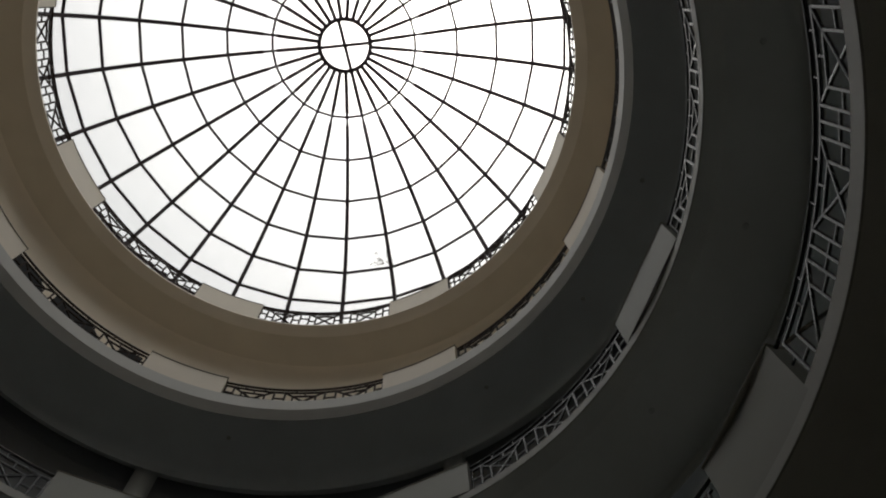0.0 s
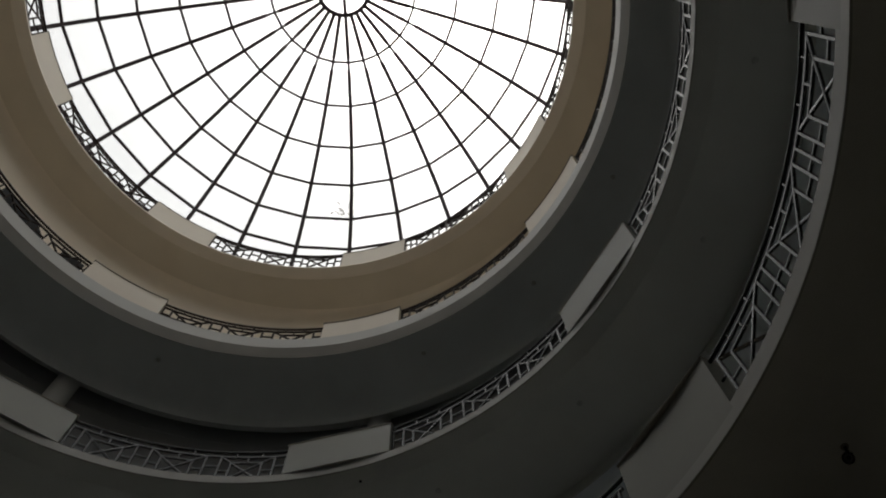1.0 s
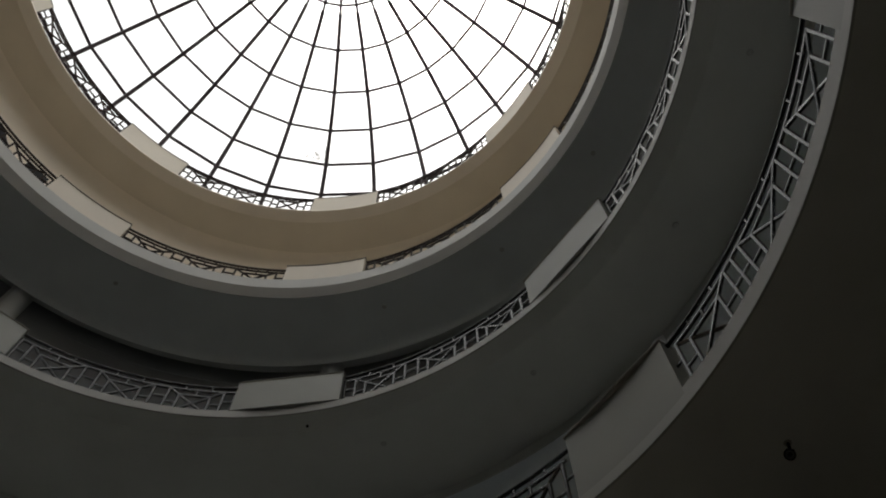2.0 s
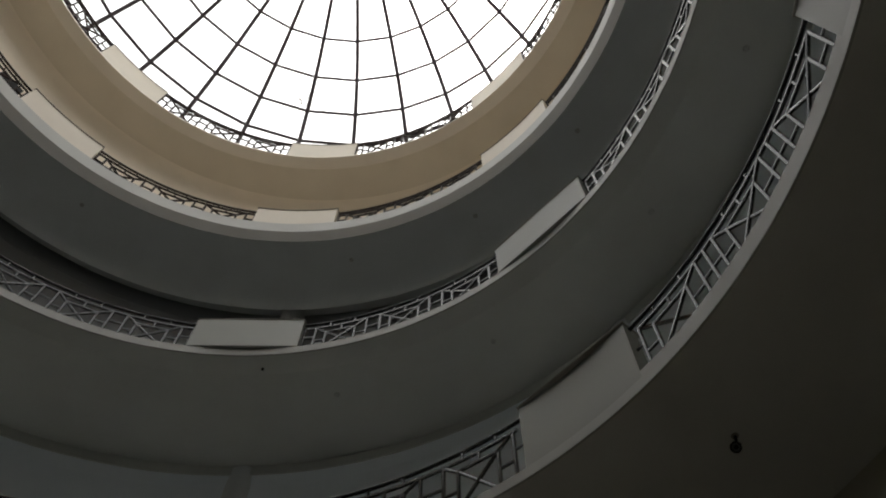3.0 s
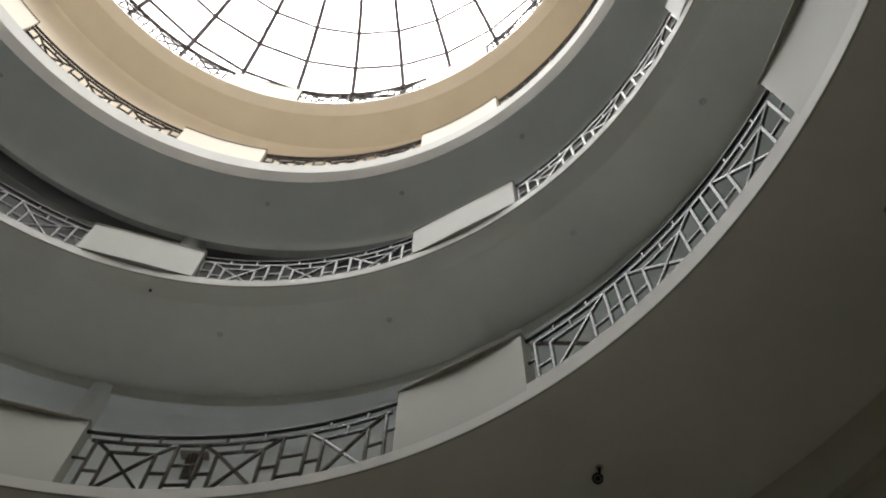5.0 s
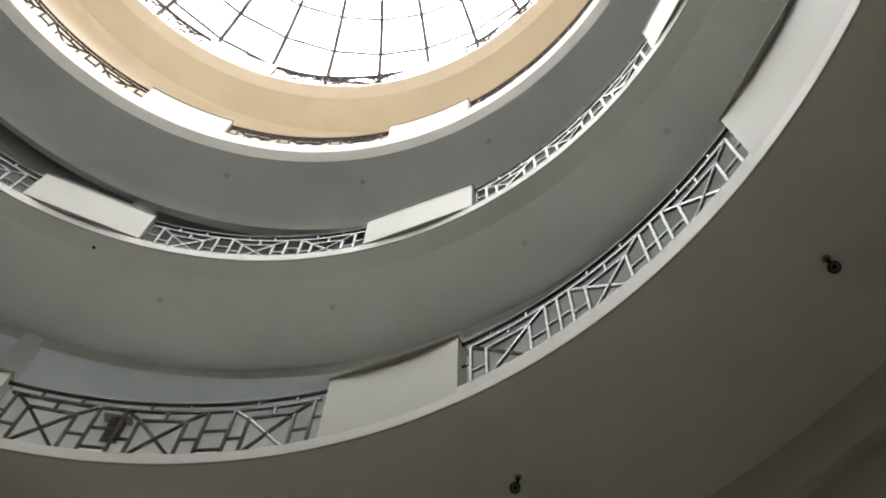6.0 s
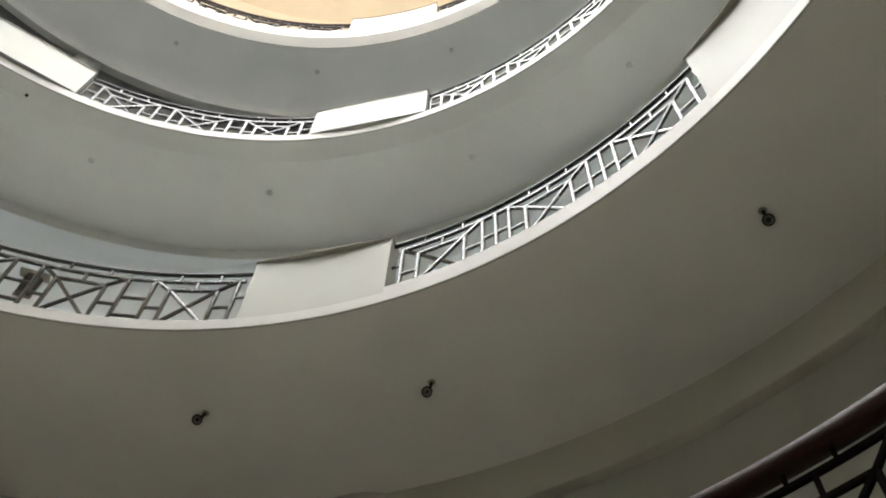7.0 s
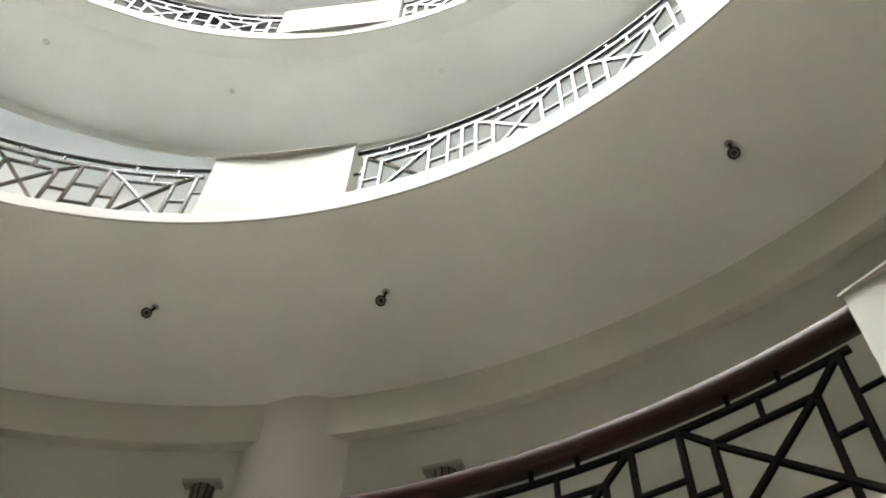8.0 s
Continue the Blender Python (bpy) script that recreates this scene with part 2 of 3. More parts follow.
def by_wall(azimuth, r, z, drift):
    """A pose on the outer ring of radius r, in the direction azimuth from the balconies' axis; x points away from the walls' middle."""
    d = Vector((math.cos(radians(azimuth)), math.sin(radians(azimuth)), 0))
    c = Vector((*WALL_AT, 0)) * drift
    far = c.dot(d) + math.sqrt(r * r - (c - d * c.dot(d)).length_squared)
    at = d * far
    return Matrix.Translation((at.x, at.y, z)) @ turn(math.degrees(math.atan2(at.y - c.y, at.x - c.x)))


# ---- large structure ----
order = list("ABCDE")
for i, lv in enumerate(order):
    z, f = LEVELS[lv], FASCIA[lv]
    sw = 0.02 if lv in "CD" else SLOPE_W[lv]      # under these galleries the slope is painted like the soffit
    sh = SLOPE_H[lv] * sw / SLOPE_W[lv]
    rim = [(R, z - SINK), (R, z - f), (R + sw, z - f - sh), (R + sw, z - SINK)]
    edge = lathe(rim, 240, middle=MIDDLE[lv]) if lv == "D" else lathe([(R, z + KERB[lv]), (R, z - f), (R + sw, z - f - sh), (R + sw, z), *(((R + 0.04, z + 0.001), (R + 0.04, z + KERB[lv] + 0.001)) if KERB[lv] else ())], 240, middle=MIDDLE[lv])
    tagged(solid("balcony_edge_%d" % (5 - i), edge, TAN_LIT if lv == "A" else EDGE, 20), "curved balcony edge under the dome in the lightened tan paint" if lv == "A" else "white painted curved balcony edge of a round atrium", "balcony edge", kind="structure")
    r1 = OUTER
    zs = z - f - SLOPE_H[lv] + 0.012
    if lv in "BC":     # the fourth soffit curves down to a lip along its outer side, the third rises towards its wall
        c0, c1, lip, drop = (6.78, 7.24, 7.25, 0.22) if lv == "B" else (6.95, 7.74, 7.745, -0.2)
        cove = [(c0 + (c1 - c0) * math.sin(math.pi * k / 18), zs - drop * (1 - math.cos(math.pi * k / 18))) for k in range(10)]
        if lv == "C":
            cove = [(c0 + (c1 - c0) * (k / 9), zs - drop * (k / 9) ** 2) for k in range(10)]
        profile = [(R + sw, z), (R + sw, z - f - sh + 0.004), (R + SLOPE_W[lv], zs), *cove, *(((c1 + 0.002, zs - 0.38), (lip, zs - 0.38)) if lv == "B" else ((lip, zs - drop),)), (lip, zs), (r1, zs), (r1, z)]
    else:
        profile = [(R + 0.12, z), (R + 0.12, z - SINK), (R + sw, z - SINK), (R + sw, z - f - sh + 0.004), (R + SLOPE_W[lv], zs), (r1, zs), (r1, z)] if lv == "D" else [(R + sw, z), (R + sw, zs), (r1, zs), (r1, z)]
    slab_ob = solid("ceiling_%d" % (5 - i), lathe(profile, 240, drift=DRIFT[lv], middle=MIDDLE[lv]), SOFFIT_TAN if lv == "A" else SOFFIT_WARM_LIT if lv == "D" else SOFFIT_DIM if lv == "C" else SOFFIT, 25)
    tagged(slab_ob, "tan painted plaster soffit under the top gallery" if lv == "A" else "off-white painted plaster soffit under a round gallery, tinted for warm light" if lv == "D" else "off-white painted plaster soffit under a round gallery, greyed for its light", "ceiling", kind="structure")
    tile = lathe([(R + 0.3, z + 0.004), (8.7, z + 0.004), (8.7, z + 0.016), (R + 0.3, z + 0.016)], 160, middle=MIDDLE[lv])
    tagged(solid("floor_%d" % (5 - i), tile, MARBLE_BOUNCE if lv == "B" else TILE_BOUNCE if lv == "D" else TILE, 20), "unseen beige marble gallery floor, paled to bounce light" if lv == "B" else "unseen tiled gallery floor, paled to bounce light" if lv == "D" else "beige tiled gallery floor", "floor", kind="structure")

storeys = [("B", "A"), ("C", "B"), ("D", "C"), ("E", "D"), (None, "E")]
for i, (lo, hi) in enumerate(storeys):
    z0 = LEVELS[lo] if lo else 0.0
    z1 = LEVELS[hi] - FASCIA[hi] - SLOPE_H[hi] + (0.205 if hi == "C" else 0.012)
    rw = WALL_R[hi]
    paint = TAN_LIT if lo == "B" else WALL_SHADED if lo == "C" else WALL_PALE if lo == "D" else WALL_OLIVE if lo == "E" else WALL
    head = [(rw, z1)]
    if hi == "A":      # the top wall turns into the soffit in a deep cove
        head = [(rw - 0.3 * (1 - math.cos(radians(t))), z1 - 0.4 * (1 - math.sin(radians(t)))) for t in range(90, -1, -9)]
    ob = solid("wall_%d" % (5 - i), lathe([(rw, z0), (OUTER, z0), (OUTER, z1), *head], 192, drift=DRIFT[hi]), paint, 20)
    tagged(ob, "tan painted curved gallery wall, lightened for the light on it" if lo == "B" else "slate grey curved gallery wall, darkened for the shade it stands in" if lo == "C" else "off-white painted curved gallery wall", "wall", kind="structure")
    if hi == "A":
        continue
    br = BEAM_R[hi]
    paint = BEAM if hi == "D" else paint
    lean = 0.045 if hi == "C" else 0.0      # the beam under the third gallery leans back towards its foot
    drop = [(br, z1), (br + lean, z1 - 0.494), (br + lean + 0.006, z1 - 0.5)]
    beam = solid("trim_%d" % (5 - i), lathe([*drop, (rw + 0.004, z1 - 0.5), (rw + 0.004, z1)], 192, drift=DRIFT[hi]), paint, 20)
    tagged(beam, "painted beam band along the top of the curved wall", "beam", kind="structure")

a0, a1 = PANEL_AT["D"][0] + PANEL_HALF["D"] - 0.1, PANEL_AT["D"][1] - PANEL_HALF["D"] + 0.1
z = LEVELS["D"]
step = lathe([(R + 0.002, z - SINK - 0.002), (R + 0.118, z - SINK - 0.002), (R + 0.118, z), (R + 0.002, z)], 48, a0, a1, middle=MIDDLE["D"])
tagged(solid("trim_kerb", step, EDGE, 20), "white painted low kerb under one railing bay", "kerb", kind="structure")

ground = solid("floor_ground", lathe([(0.02, -0.2), (OUTER, -0.2), (OUTER, 0), (0.02, 0)], 96, drift=1.0), GRANITE, 20)
tagged(ground, "polished beige-grey granite floor of the atrium", "floor", kind="structure")
kerb = solid("dome_kerb", lathe([(7.1, LEVELS["A"] + 0.016), (OUTER, LEVELS["A"] + 0.016), (OUTER, LEVELS["A"] + 0.4), (DOME_R + 0.1, LEVELS["A"] + 0.4), (7.1, LEVELS["A"] + 0.4)], 160, drift=1.0), EDGE, 20)
tagged(kerb, "white painted kerb that carries the glass dome", "kerb", kind="structure")


# ---- glass dome ----
def dome_point(r, polar, azimuth):
    p, a = radians(polar), radians(azimuth)
    return Vector((r * math.sin(p) * math.cos(a), r * math.sin(p) * math.sin(a), r * math.cos(p)))


def rib_azimuth(k):
    """The ribs are not quite evenly spaced: past one side of the dome they run ahead by up to 1.4 degrees."""
    n = -((k + 21) % 29 - 21)      # how many ribs back from the first one
    ahead = 1.4 * (21 - n) / 13 if n > 8 else 1.4 if n > 6 else 1.28 if n > 4 else 0.65 if n == 4 else 0.0
    return RIB_PHASE + k * 360 / RIBS + ahead


def build_dome():
    dome = tagged(new("dome_skylight"), "glass dome with dark bronze ribs and rings over the atrium", "skylight")
    dome.matrix_basis = pose(*DOME_AT, DOME_Z)
    polars = [RING_ANGLES[0] + (FOOT - RING_ANGLES[0]) * k / 26 for k in range(27)]
    rib_mesh = None
    for k in range(RIBS):
        if rib_mesh is None:
            bm = sweep(bmesh.new(), [dome_point(DOME_R - 0.05, p, 0) for p in polars], section(0.108, 0.13, 0.014), Vector((-1, 0, 0.3)))
            ob = part("rib", bm, RIB, dome, smooth=40)
            rib_mesh = ob.data
        else:
            ob = new("rib", rib_mesh)
            ob.parent = dome
        ob.matrix_basis = turn(rib_azimuth(k))
    spans = [round(rib_azimuth(k + 1) % 360 - rib_azimuth(k) % 360, 2) % 360 for k in range(RIBS)]
    for i, p in enumerate(RING_ANGLES):
        w = 0.12 if i == 0 else 0.072
        r, z = DOME_R * math.sin(radians(p)), DOME_R * math.cos(radians(p)) - 0.01
        prof = [(r - w / 2, z - w / 2), (r + w / 2, z - w / 2), (r + w / 2, z + w / 2), (r - w / 2, z + w / 2)]
        if i == 0:
            part("hub_ring", lathe(prof, 72), RIB, dome, "thick ring that closes the dome's crown", smooth=30)
        else:
            data = {}
            for k, span in enumerate(spans):
                if span not in data:
                    bm = sweep(bmesh.new(), [dome_point(DOME_R - 0.03, p, 0), dome_point(DOME_R - 0.03, p, span)], section(w, w, 0.005))
                    ob = part("purlin", bm, RIB, dome)
                    data[span] = ob.data
                else:
                    ob = new("purlin", data[span])
                    ob.parent = dome
                ob.matrix_basis = turn(rib_azimuth(k))
    hr = DOME_R * math.sin(radians(RING_ANGLES[0]))
    hz = DOME_R * math.cos(radians(RING_ANGLES[0])) - 0.02
    for a in (86.5, 169.3):
        v = Vector((math.cos(radians(a)), math.sin(radians(a)), 0)) * hr
        part("cross_bar", bar(v + Vector((0, 0, hz)), -v + Vector((0, 0, hz)), 0.1, up=Vector((0, 0, 1))), RIB, dome)
    # panes: one row after another, alike within a row
    for p0, p1 in zip(RING_ANGLES, RING_ANGLES[1:] + [FOOT]):
        data = {}
        for k, span in enumerate(spans):
            if span not in data:
                h = span / 2
                bm = bmesh.new()
                low = [dome_point(DOME_R, p, a) for p, a in ((p0, -h), (p1, -h), (p1, h), (p0, h))]
                v = [bm.verts.new(c) for c in low] + [bm.verts.new(c * 1.0017) for c in low]
                for face in ((0, 1, 2, 3), (7, 6, 5, 4), (0, 4, 5, 1), (1, 5, 6, 2), (2, 6, 7, 3), (3, 7, 4, 0)):
                    bm.faces.new([v[j] for j in face])
                ob = part("pane", bm, GLASS, dome)
                data[span] = ob.data
            else:
                ob = new("pane", data[span])
                ob.parent = dome
            ob.matrix_basis = turn(rib_azimuth(k) + span / 2)
    crown = lathe([(0.01, DOME_R * 1.0), (hr, hz + 0.05), (hr, hz + 0.062), (0.01, DOME_R + 0.012)], 48)
    part("crown_pane", crown, GLASS, dome, smooth=40)
    return dome


build_dome()


# ---- parapet panels ----
def build_panel(half, flat, high, paint, curved, low):
    """A solid parapet panel; its local origin is on the atrium's edge at floor level, x points outward."""
    thing = new("parapet_panel")
    back = R + PANEL_T
    n = 16
    face_r = [(R * math.cos(radians(half)) / math.cos(radians(a)) if flat else R) for a in [half * (2 * i / n - 1) for i in range(n + 1)]]
    bm = bmesh.new()
    rows = []
    z0 = 0.012 if flat else -low
    for i in range(n + 1):
        a = radians(half * (2 * i / n - 1))
        c, s = math.cos(a), math.sin(a)
        r = face_r[i] + (0.0 if flat else 0.002)
        rows.append([bm.verts.new((q * c - R, q * s, zz)) for q, zz in ((r, z0), (back, z0), (back, high - 0.02), (r, high - 0.02))])
    for p, q in zip(rows, rows[1:]):
        for j in range(4):
            bm.faces.new((p[j], p[(j + 1) % 4], q[(j + 1) % 4], q[j]))
    bm.faces.new(rows[0])
    bm.faces.new(rows[-1])
    part("body", bm, paint, thing)
    # a thin straight coping: it stands proud of the curved face in the middle
    ch = R * math.cos(radians(half)) - R - 0.012
    wid = (R + PANEL_T) * math.sin(radians(half)) + 0.015
    bm = bmesh.new()
    w_in = R * math.sin(radians(half)) + 0.015
    low = [(ch, -w_in), (PANEL_T + 0.01, -wid), (PANEL_T + 0.01, wid), (ch, w_in)]
    a = [bm.verts.new((x, y, high - 0.018)) for x, y in low]
    b = [bm.verts.new((x, y, high)) for x, y in low]
    bm.faces.new(a)
    bm.faces.new(b)
    for j in range(4):
        bm.faces.new((a[j], a[(j + 1) % 4], b[(j + 1) % 4], b[j]))
    bmesh.ops.bevel(bm, geom=bm.edges[:], offset=0.004, segments=1, affect="EDGES")
    if curved:
        bm.free()
        bm = moved(lathe([(R - 0.012, high - 0.018), (R - 0.012, high - 0.002), (R - 0.008, high), (back + 0.01, high), (back + 0.01, high - 0.018)], 16, -half - 0.12, half + 0.12), Matrix.Translation((-R, 0, 0)))
    part("coping", bm, CAP_DARK if curved else CAP, thing, "thin coping along the top" if curved else "thin straight coping along the top")
    return thing


panels = {}
for lv in order:
    key = (PANEL_HALF[lv], lv == "C", PANEL_H[lv], CREAM if lv in "AB" else WHITE, lv in "AB", SINK if lv == "D" else 0.0)
    for at in PANEL_AT[lv]:
        m = Matrix.Translation((*MIDDLE[lv], LEVELS[lv])) @ turn(at) @ Matrix.Translation((R, 0, 0))
        if key not in panels:
            panels[key] = build_panel(*key)
            panels[key].matrix_basis = m
            tagged(panels[key], "warm cream painted solid parapet panel between metal railings" if lv in "AB" else "off-white painted solid parapet panel between metal railings", "parapet", "parapet panels of the galleries")
        else:
            copy_thing(panels[key], m)


# ---- railings ----
def build_railing(span, kind, high, paint, thick):
    """One bay of railing between two panels; its origin is at floor level in the bay's middle, x points outward.
    kind: "cell" has narrow cells at its ends, "plain" has none, "triple" has three posts between its braced frames; thick: how stout the bars are."""
    thing = new("railing")
    under = 0.235 if kind == "low" else 0.175
    Z_TOP, Z_MID, Z_LOW = high - under, high - under - 0.155, 0.03
    z_hand = high - 0.082

    def at(u, z, dr=0.0):
        a = radians((0.5 - u) * span)
        r = R_RAIL + dr
        return Vector((r * math.cos(a) - R_RAIL, r * math.sin(a), z))

    def arc(u0, u1, z, n, dr=0.0):
        return [at(u0 + (u1 - u0) * i / n, z, dr) for i in range(n + 1)]

    def post(u, z1, z0=0.016):
        part("post", bar(at(u, z0), at(u, z1), 0.036 * thick, up=at(u, 0, 1) - at(u, 0)), paint, thing)

    def rung(u0, u1, z):
        part("rung", bar(at(u0, z), at(u1, z), 0.03 * thick, up=Vector((0, 0, 1))), paint, thing)

    round_top = [(0.056, -0.055), (0.058, 0.026), (0.05, 0.042), (0.03, 0.05), (0, 0.053), (-0.03, 0.05), (-0.05, 0.042), (-0.058, 0.026), (-0.056, -0.055), (-0.045, -0.067), (0.045, -0.067)]
    if kind == "low":
        part("handrail", sweep(bmesh.new(), arc(0, 1, z_hand, 28), round_top), MAHOGANY, thing, "thick varnished dark mahogany handrail", smooth=50)
    else:
        z_hand = high - 0.05
        tube = [(0.024 * thick * math.cos(math.pi * k / 5), 0.024 * thick * math.sin(math.pi * k / 5)) for k in range(10)]
        part("handrail", sweep(bmesh.new(), arc(0, 1, z_hand, 28), tube), paint, thing, "slim dark handrail", smooth=50)
    u_end = 0.0 if kind == "cell" else 0.028
    part("top_rail", sweep(bmesh.new(), arc(u_end, 1 - u_end, Z_TOP, 24), section(0.036 * thick, 0.036 * thick, 0.005)), paint, thing)
    if kind == "cell":
        end, gap = 0.06, 0.067
    elif kind == "plain":
        end, gap = 0.045, 0.08
    else:
        end, gap = 0.03, 0.085
    width = (1 - 2 * end - 2 * gap) / 3
    starts = [end + i * (width + gap) for i in range(3)]
    if kind == "low":      # the bays of the lowest gallery are set out from one end
        end, gap, width = 0.0452, 0.0781, 0.2487
        starts = [1 - end - width - i * (width + gap) for i in (2, 1, 0)]
    for s in starts:
        p1, p2, p3, p4 = (s, s + 0.185 * width, s + 0.81 * width, s + width) if kind == "low" else (s, s + 0.205 * width, s + 0.775 * width, s + width)
        post(p1, Z_TOP)
        post(p4, Z_TOP)
        post(p2, Z_MID)
        post(p3, Z_MID)
        part("middle_rail", bar(at(p2, Z_MID), at(p3, Z_MID), 0.034 * thick, up=Vector((0, 0, 1))), paint, thing)
        z_bottom = 0.178 if kind == "low" else Z_LOW
        part("bottom_rail", bar(at(p2, z_bottom), at(p3, z_bottom), 0.03 * thick, up=Vector((0, 0, 1))), paint, thing)
        mid = (p1 + p4) / 2
        part("spacer", bar(at(mid, Z_MID), at(mid, Z_TOP), 0.03 * thick), paint, thing)
        for u in (s + (0.33 if kind == "low" else 0.27) * width, s + (0.65 if kind == "low" else 0.75) * width):
            part("spacer", bar(at(u, Z_TOP), at(u, z_hand - 0.02), 0.026 * thick), paint, thing)
        # braces run from the top corners through the inner posts' heads to the feet of the opposite posts
        for a, b, c in ((p1, p2, p4), (p4, p3, p1)) if kind == "low" else ((p1, p2, p3), (p4, p3, p2)):
            dr = 0.004 if a == p1 else -0.004
            part("brace", sweep(bmesh.new(), [at(a, Z_TOP, dr), at(b, Z_MID, dr), at(c, Z_LOW, dr)], section(0.034 * thick, 0.034 * thick, 0.005), Vector((1, 0, 0))), paint, thing)
        rung(p1, p2, (0.5 if kind == "low" else 0.4) * Z_TOP)
        rung(p3, p4, (0.5 if kind == "low" else 0.42) * Z_TOP)
    for s in starts[:2]:
        a, b = s + width, s + width + gap
        if kind == "triple":
            m = (a + b) / 2
            post(m, Z_TOP)
            rung(a, m, 0.5 * Z_TOP)
            rung(m, b, 0.5 * Z_TOP)
            rung(a, m, Z_LOW)
            rung(m, b, Z_LOW)
        else:
            rung(a, b, (0.635 if kind == "low" else 0.58) * Z_TOP)
            rung(a, b, 0.2 * Z_TOP if kind != "cell" else Z_LOW)
    if kind == "cell":
        for a, b in ((0.008, end), (1 - end, 0.992)):
            post(a if a < 0.5 else b, Z_TOP)
            rung(a, b, 0.58 * Z_TOP)
            rung(a, b, Z_LOW)
    else:
        for a, b in ((-0.004, starts[0]), (starts[2] + width, 1.004)):
            for z in ((0.7 if kind == "low" else 0.62) * Z_TOP, 0.06):
                part("wall_stub", bar(at(a, z), at(b, z), 0.026, up=Vector((0, 0, 1))), paint, thing)
    return thing


bays = {}
for lv in order:
    for i, at0 in enumerate(PANEL_AT[lv]):
        at1 = PANEL_AT[lv][i + 1] if i < 7 else PANEL_AT[lv][0] + 360
        span = round(at1 - at0 - 2 * PANEL_HALF[lv], 2)
        kind = "cell" if lv in "ABC" else "triple" if lv == "D" and i == 0 else "low" if lv == "E" else "plain"
        low = SINK if lv == "D" and i else 0.0
        m = Matrix.Translation((*MIDDLE[lv], LEVELS[lv] - low)) @ turn((at0 + at1) / 2) @ Matrix.Translation((R_RAIL - (0.06 if lv == "A" else 0.0), 0, 0))
        key = (span, kind, PANEL_H[lv] + low - (0.035 if low else 0.0), BROWN_SHADED if lv in "AB" else ENAMEL if lv in "CD" else ENAMEL_SHADED, 1.1 if lv == "A" else 1.0)
        if key not in bays:
            bays[key] = build_railing(*key)
            bays[key].matrix_basis = m
            tagged(bays[key], "black painted metal railing, shaded by its paint, with crossed braces and a mahogany handrail" if lv == "E" else "brown-black painted metal railing, shaded by its paint, with crossed braces and a slim handrail" if lv in "AB" else "glossy dark painted metal railing with crossed braces and a slim handrail", "railing", "railing bays of the galleries")
        else:
            copy_thing(bays[key], m)


# ---- columns ----
def build_column(h, r, paint):
    thing = new("column")
    part("shaft", lathe([(0.005, 0), (r, 0), (r, h), (0.005, h)], 64), paint, thing, smooth=40)
    part("base_ring", lathe([(r - 0.01, 0), (r + 0.04, 0), (r + 0.04, 0.1), (r + 0.025, 0.12), (r - 0.01, 0.12)], 64), paint, thing, smooth=30)
    return thing


COLUMN_AT = {"B": (-0.3, -0.05, 0.22), "C": (0.9, 0.17, 0.26), "D": (1.9, 0.63, 0.85), "E": (0.8, 0.2, 0.4)}   # degrees past the panel, metres behind the wall's face, radius
for lo, hi in storeys[1:]:
    z0 = LEVELS[lo] + 0.016 if lo else 0.0
    h = LEVELS[hi] - FASCIA[hi] - SLOPE_H[hi] + (0.17 if hi == "C" else 0.012) - z0
    first = None
    for a in PANEL_AT[hi]:
        turn_by, back, _ = COLUMN_AT[hi]
        m = by_wall(a + turn_by, WALL_R[hi] + back, z0, DRIFT[hi])
        if first is None:
            first = build_column(h, COLUMN_AT[hi][2], COLUMN_MATT if hi in "BC" else COLUMN)
            first.matrix_basis = m
            tagged(first, "round pale matt painted column against the gallery wall" if hi in "BC" else "round glossy off-white painted column against the gallery wall", "column", "columns of the galleries")
        else:
            copy_thing(first, m)


# ---- wall sconces ----
def build_sconce():
    """Origin on the wall at the body's foot; x points out of the wall."""
    thing = new("wall_sconce")
    part("back_plate", moved(block(0.02, 0.22, 0.42, 0.004, -0.03), Matrix.Translation((0.01, 0, 0))), BRONZE, thing)
    bm = bmesh.new()
    rows = []
    for z, r in ((0.0, 0.075), (0.12, 0.088), (0.25, 0.102), (0.36, 0.114)):
        rows.append([bm.verts.new((0.02 + max(0, r * 0.9 * math.sin(math.pi * k / 16)), r * math.cos(math.pi * k / 16), z)) for k in range(17)])
    for p, q in zip(rows, rows[1:]):
        for j in range(16):
            bm.faces.new((p[j], p[j + 1], q[j + 1], q[j]))
    bm.faces.new(rows[0])
    bm.faces.new(rows[-1])
    part("shade", bm, BRONZE, thing, smooth=40)
    for k in range(5):      # upright ribs round the shade
        a = radians(-72 + 36 * k)
        c, d = math.cos(a) * 0.9, math.sin(a)
        part("rib", bar((0.02 + 0.078 * c, 0.078 * d, 0.004), (0.02 + 0.116 * c, 0.116 * d, 0.356), 0.014, up=Vector((c, d, 0))), BLACK, thing)
    part("top_plate", moved(block(0.14, 0.38, 0.04, 0.008, 0.36), Matrix.Translation((0.07, 0, 0))), PLATE, thing, "wide paler top plate")
    return thing


sconce = None
for lv, under in (("D", "C"), ("E", "D")):
    for a in PANEL_AT[under]:
        for off in ((-11.3,) if lv == "D" else (-8.7, 7.8)):
            m = by_wall(a + off, WALL_R[under], LEVELS[lv] + (2.3 if lv == "D" else 2.57 if off < 0 else 2.7), DRIFT[under]) @ turn(180)
            if sconce is None:
                sconce = build_sconce()
                sconce.matrix_basis = m
                tagged(sconce, "dark bronze wall sconce with a wide top plate", "wall lamp", "wall sconces of the galleries")
            else:
                copy_thing(sconce, m)


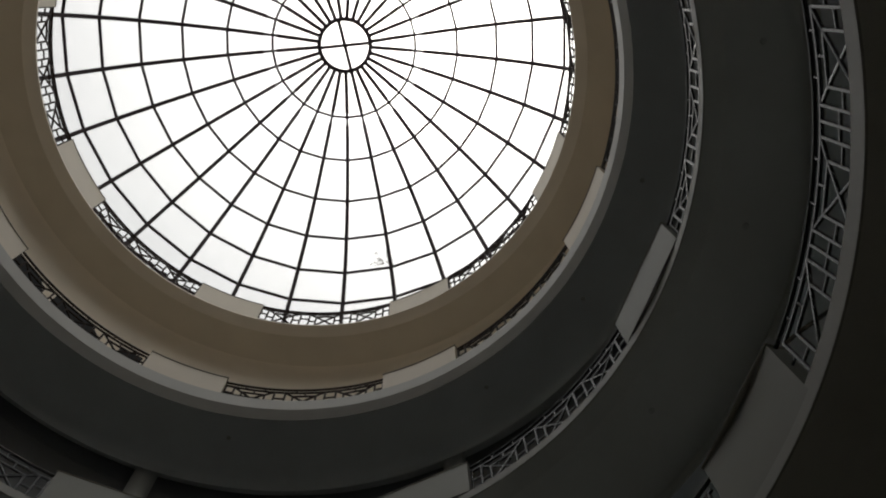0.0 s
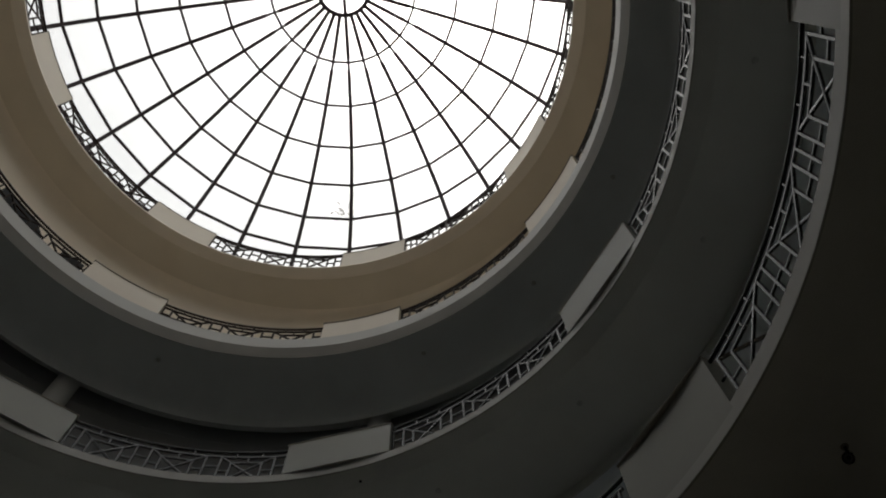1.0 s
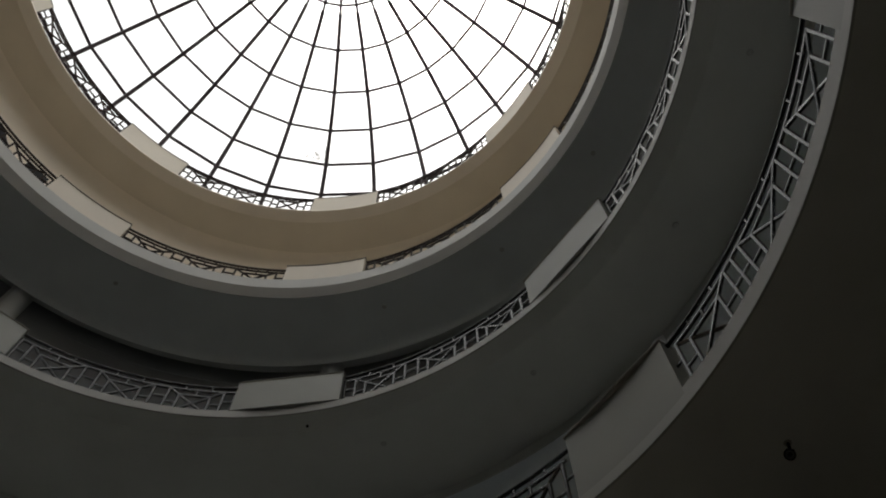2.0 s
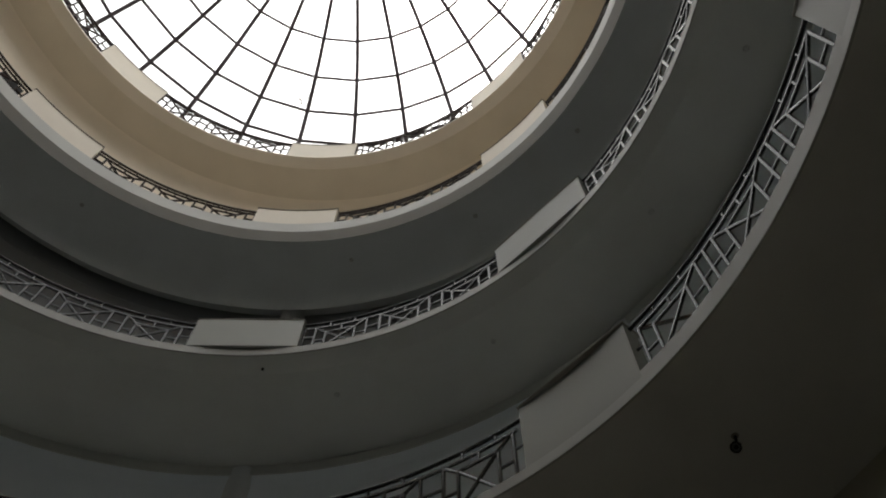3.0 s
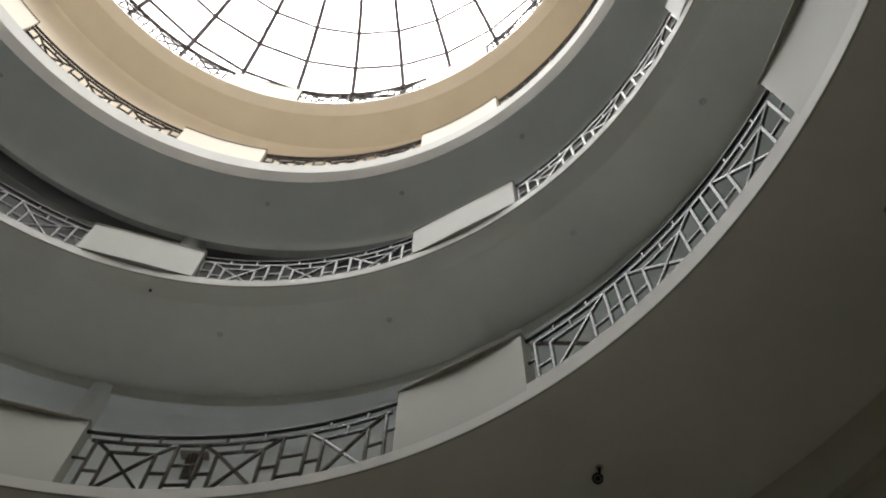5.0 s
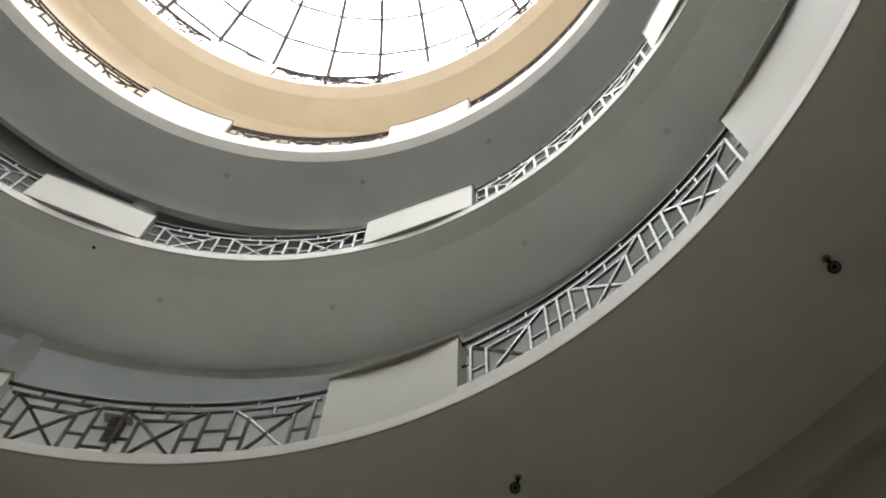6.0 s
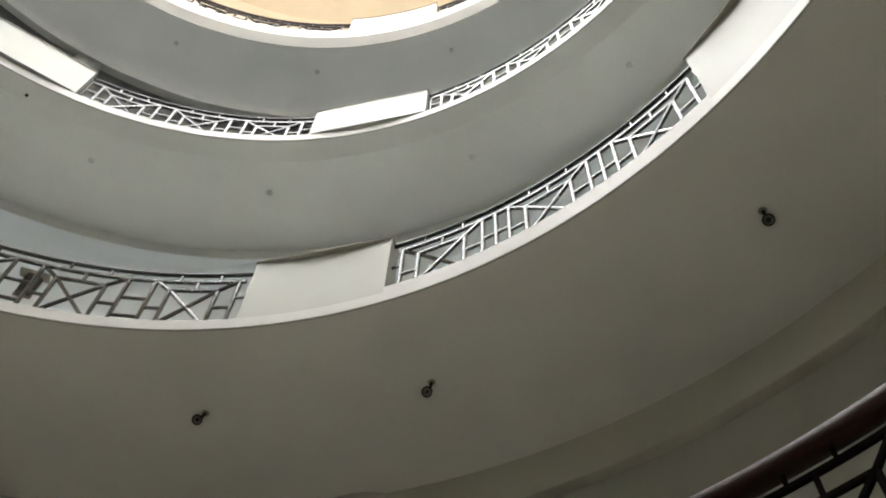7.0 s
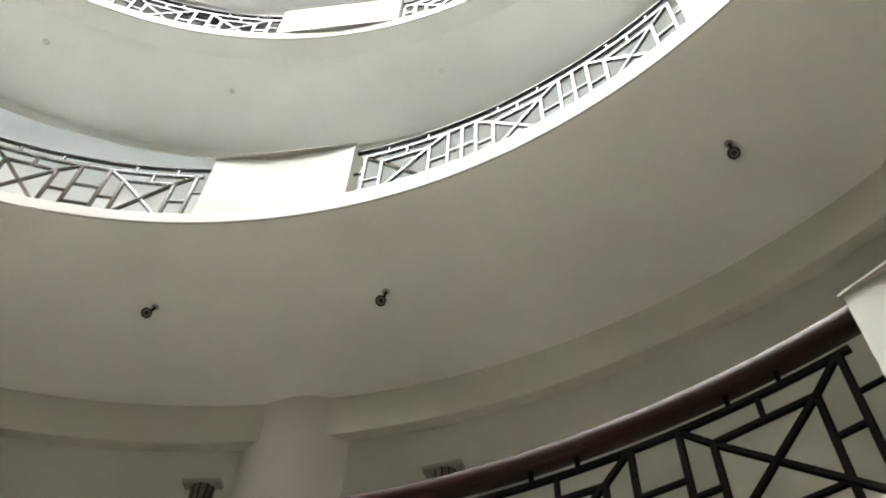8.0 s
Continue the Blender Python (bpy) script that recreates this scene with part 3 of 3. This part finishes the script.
# ---- ceiling spotlights under the second gallery ----
def build_spot(facing):
    """Origin on the ceiling; the stem leans towards facing, the head looks inward (-x) and down."""
    thing = new("ceiling_spotlight")
    lean = turn(facing)
    part("canopy", lathe([(0.004, -0.006), (0.036, -0.006), (0.042, -0.003), (0.042, 0), (0.004, 0)], 24), RESIDUE, thing, "dusty grey round fixing plate", smooth=40)
    part("stem", moved(bar((0, 0, -0.006), (0.022, 0, -0.085), 0.028, up=Vector((0, 1, 0))), lean), BLACK, thing)
    part("bracket", moved(bar((0.022, -0.04, -0.085), (0.022, 0.04, -0.085), 0.018, up=Vector((0, 0, 1))), lean), BLACK, thing)
    tilt = Matrix.Translation(lean @ Vector((0.045, 0, -0.115))) @ Matrix.Rotation(radians(38), 4, "Y")
    head = lathe([(0.003, 0.035), (0.022, 0.035), (0.042, 0.01), (0.056, -0.04), (0.06, -0.05), (0.043, -0.052), (0.041, -0.03), (0.003, -0.012)], 28)
    head_ob = part("head", moved(head, tilt), BLACK, thing, smooth=40)
    cup = lathe([(0.024, -0.03), (0.0415, -0.044), (0.0415, -0.049), (0.026, -0.038)], 28)
    part("reflector", moved(cup, tilt), CHROME, head_ob, "pale ring-shaped reflector", smooth=40)
    lamp = lathe([(0.003, -0.012), (0.026, -0.02), (0.024, -0.04), (0.003, -0.044)], 20)
    part("bulb", moved(lamp, tilt), BLACK, head_ob, smooth=40)
    return thing


zc = LEVELS["D"] - FASCIA["D"] - SLOPE_H["D"] + 0.012
for a, far, facing in ((77.8, 6.854, -4), (105.4, 6.908, 66), (124.0, 6.938, 108)):
    spot = build_spot(facing)
    spot.matrix_basis = turn(a) @ Matrix.Translation((far, 0, zc)) @ Matrix.Scale(0.88, 4)
    tagged(spot, "small black ceiling spotlight with a pale ring inside its round head", "spotlight", "spotlights under the gallery")


# ---- small round cover plates under the upper galleries ----
plate = None
for lv, places in (("C", (81.7, 101.6, 125.8, 146.5)), ("B", (104.7, 126.0, 148.0, 193.3))):
    z = LEVELS[lv] - FASCIA[lv] - SLOPE_H[lv] + 0.012
    for a in places:
        m = turn(a) @ Matrix.Translation((6.73 if lv == "C" else 6.56, 0, z))
        if plate is None:
            plate = solid("cover_plate", lathe([(0.003, -0.012), (0.035, -0.012), (0.045, 0), (0.003, 0)], 20), COVER, 40)
            plate.matrix_basis = m
            tagged(plate, "small round grey cover plate on the soffit", "cover plate", "cover plates on the soffits")
        else:
            copy_thing(plate, m)

hook = solid("hanging_hook", lathe([(0.003, -0.05), (0.022, -0.05), (0.022, 0), (0.003, 0)], 12), BLACK, 40)
hook.matrix_basis = turn(155.3) @ Matrix.Translation((6.19, 0, LEVELS["C"] - FASCIA["C"] - 0.045))
tagged(hook, "small black hook under the balcony edge", "hook")


# ---- dark boards standing on the gallery floor behind the railings of the fourth gallery ----
BOARD = material("dark_board", (0.03, 0.03, 0.031), 0.7, vary=0.45, scale=5, bump=0.2, spec=0.1, stain=0.4, stain_color=(0.075, 0.07, 0.068))


def build_board(half, high, cut):
    """A thin bent board; origin at floor level under its middle, x points outward; one upper corner is cut off."""
    thing = new("display_board")
    r, n = 6.125, 12
    bm = bmesh.new()
    rows = []
    for i in range(n + 1):
        u = i / n
        a = radians(half * (2 * u - 1))
        top = high - max(0.0, 0.22 - u) / 0.22 * cut
        rows.append([bm.verts.new((q * math.cos(a) - r, q * math.sin(a), zz)) for q, zz in ((r, 0.0), (r + 0.018, 0.0), (r + 0.018, top), (r, top))])
    for p, q in zip(rows, rows[1:]):
        for j in range(4):
            bm.faces.new((p[j], p[(j + 1) % 4], q[(j + 1) % 4], q[j]))
    bm.faces.new(rows[0])
    bm.faces.new(rows[-1])
    part("sheet", bm, BOARD, thing)
    for y in (-0.6, 0.6):
        a = radians(half * y)
        part("foot", moved(block(0.2, 0.04, 0.03, 0.004), Matrix.Translation(((r + 0.1) * math.cos(a) - r, (r + 0.1) * math.sin(a), 0)) @ turn(half * y)), BLACK, thing)
    return thing


for a0, a1, high, cut in ((234.4, 241.8, 0.76, 0.3), (221.6, 232.2, 0.74, 0.25), (212.9, 217.4, 0.68, 0.0), (188.5, 197.0, 0.48, 0.1)):
    board = build_board((a1 - a0) / 2, high, cut)
    board.matrix_basis = turn((a0 + a1) / 2) @ Matrix.Translation((6.125, 0, LEVELS["B"] + 0.016))
    tagged(board, "low dark grey strip board behind the railing" if high < 0.5 else "dark grey board standing behind the railing", "board", "boards behind the railing")

# ---- dry leaves stuck to one pane of the dome ----
bm = bmesh.new()
rnd = random.Random(7)
for k in range(40):
    c = dome_point(DOME_R - 0.06, 55.3 + rnd.gauss(0, 1.2), 171.1 + rnd.gauss(0, 2.3))
    n = c.normalized()
    e1 = n.cross(Vector((0, 0, 1))).normalized()
    e2 = n.cross(e1)
    w, l, r = rnd.uniform(0.02, 0.045), rnd.uniform(0.07, 0.16), rnd.uniform(0, 6.3)
    u, v = e1 * math.cos(r) + e2 * math.sin(r), e2 * math.cos(r) - e1 * math.sin(r)
    vs = [bm.verts.new(c + u * x * l + v * y * w + n * q) for x, y, q in ((-0.5, 0, 0.0), (0, -0.5, 0.012), (0.5, 0, 0.004), (0, 0.5, 0.012))]
    ws = [bm.verts.new(q.co + n * 0.003) for q in vs]
    bm.faces.new(vs)
    bm.faces.new(ws)
    for j in range(4):
        bm.faces.new((vs[j], vs[(j + 1) % 4], ws[(j + 1) % 4], ws[j]))
litter = solid("leaf_litter", bm, DIRT)
litter.matrix_basis = pose(*DOME_AT, DOME_Z)
tagged(litter, "few dry brown leaves stuck to the dome glass", "leaves", kind="stuff")
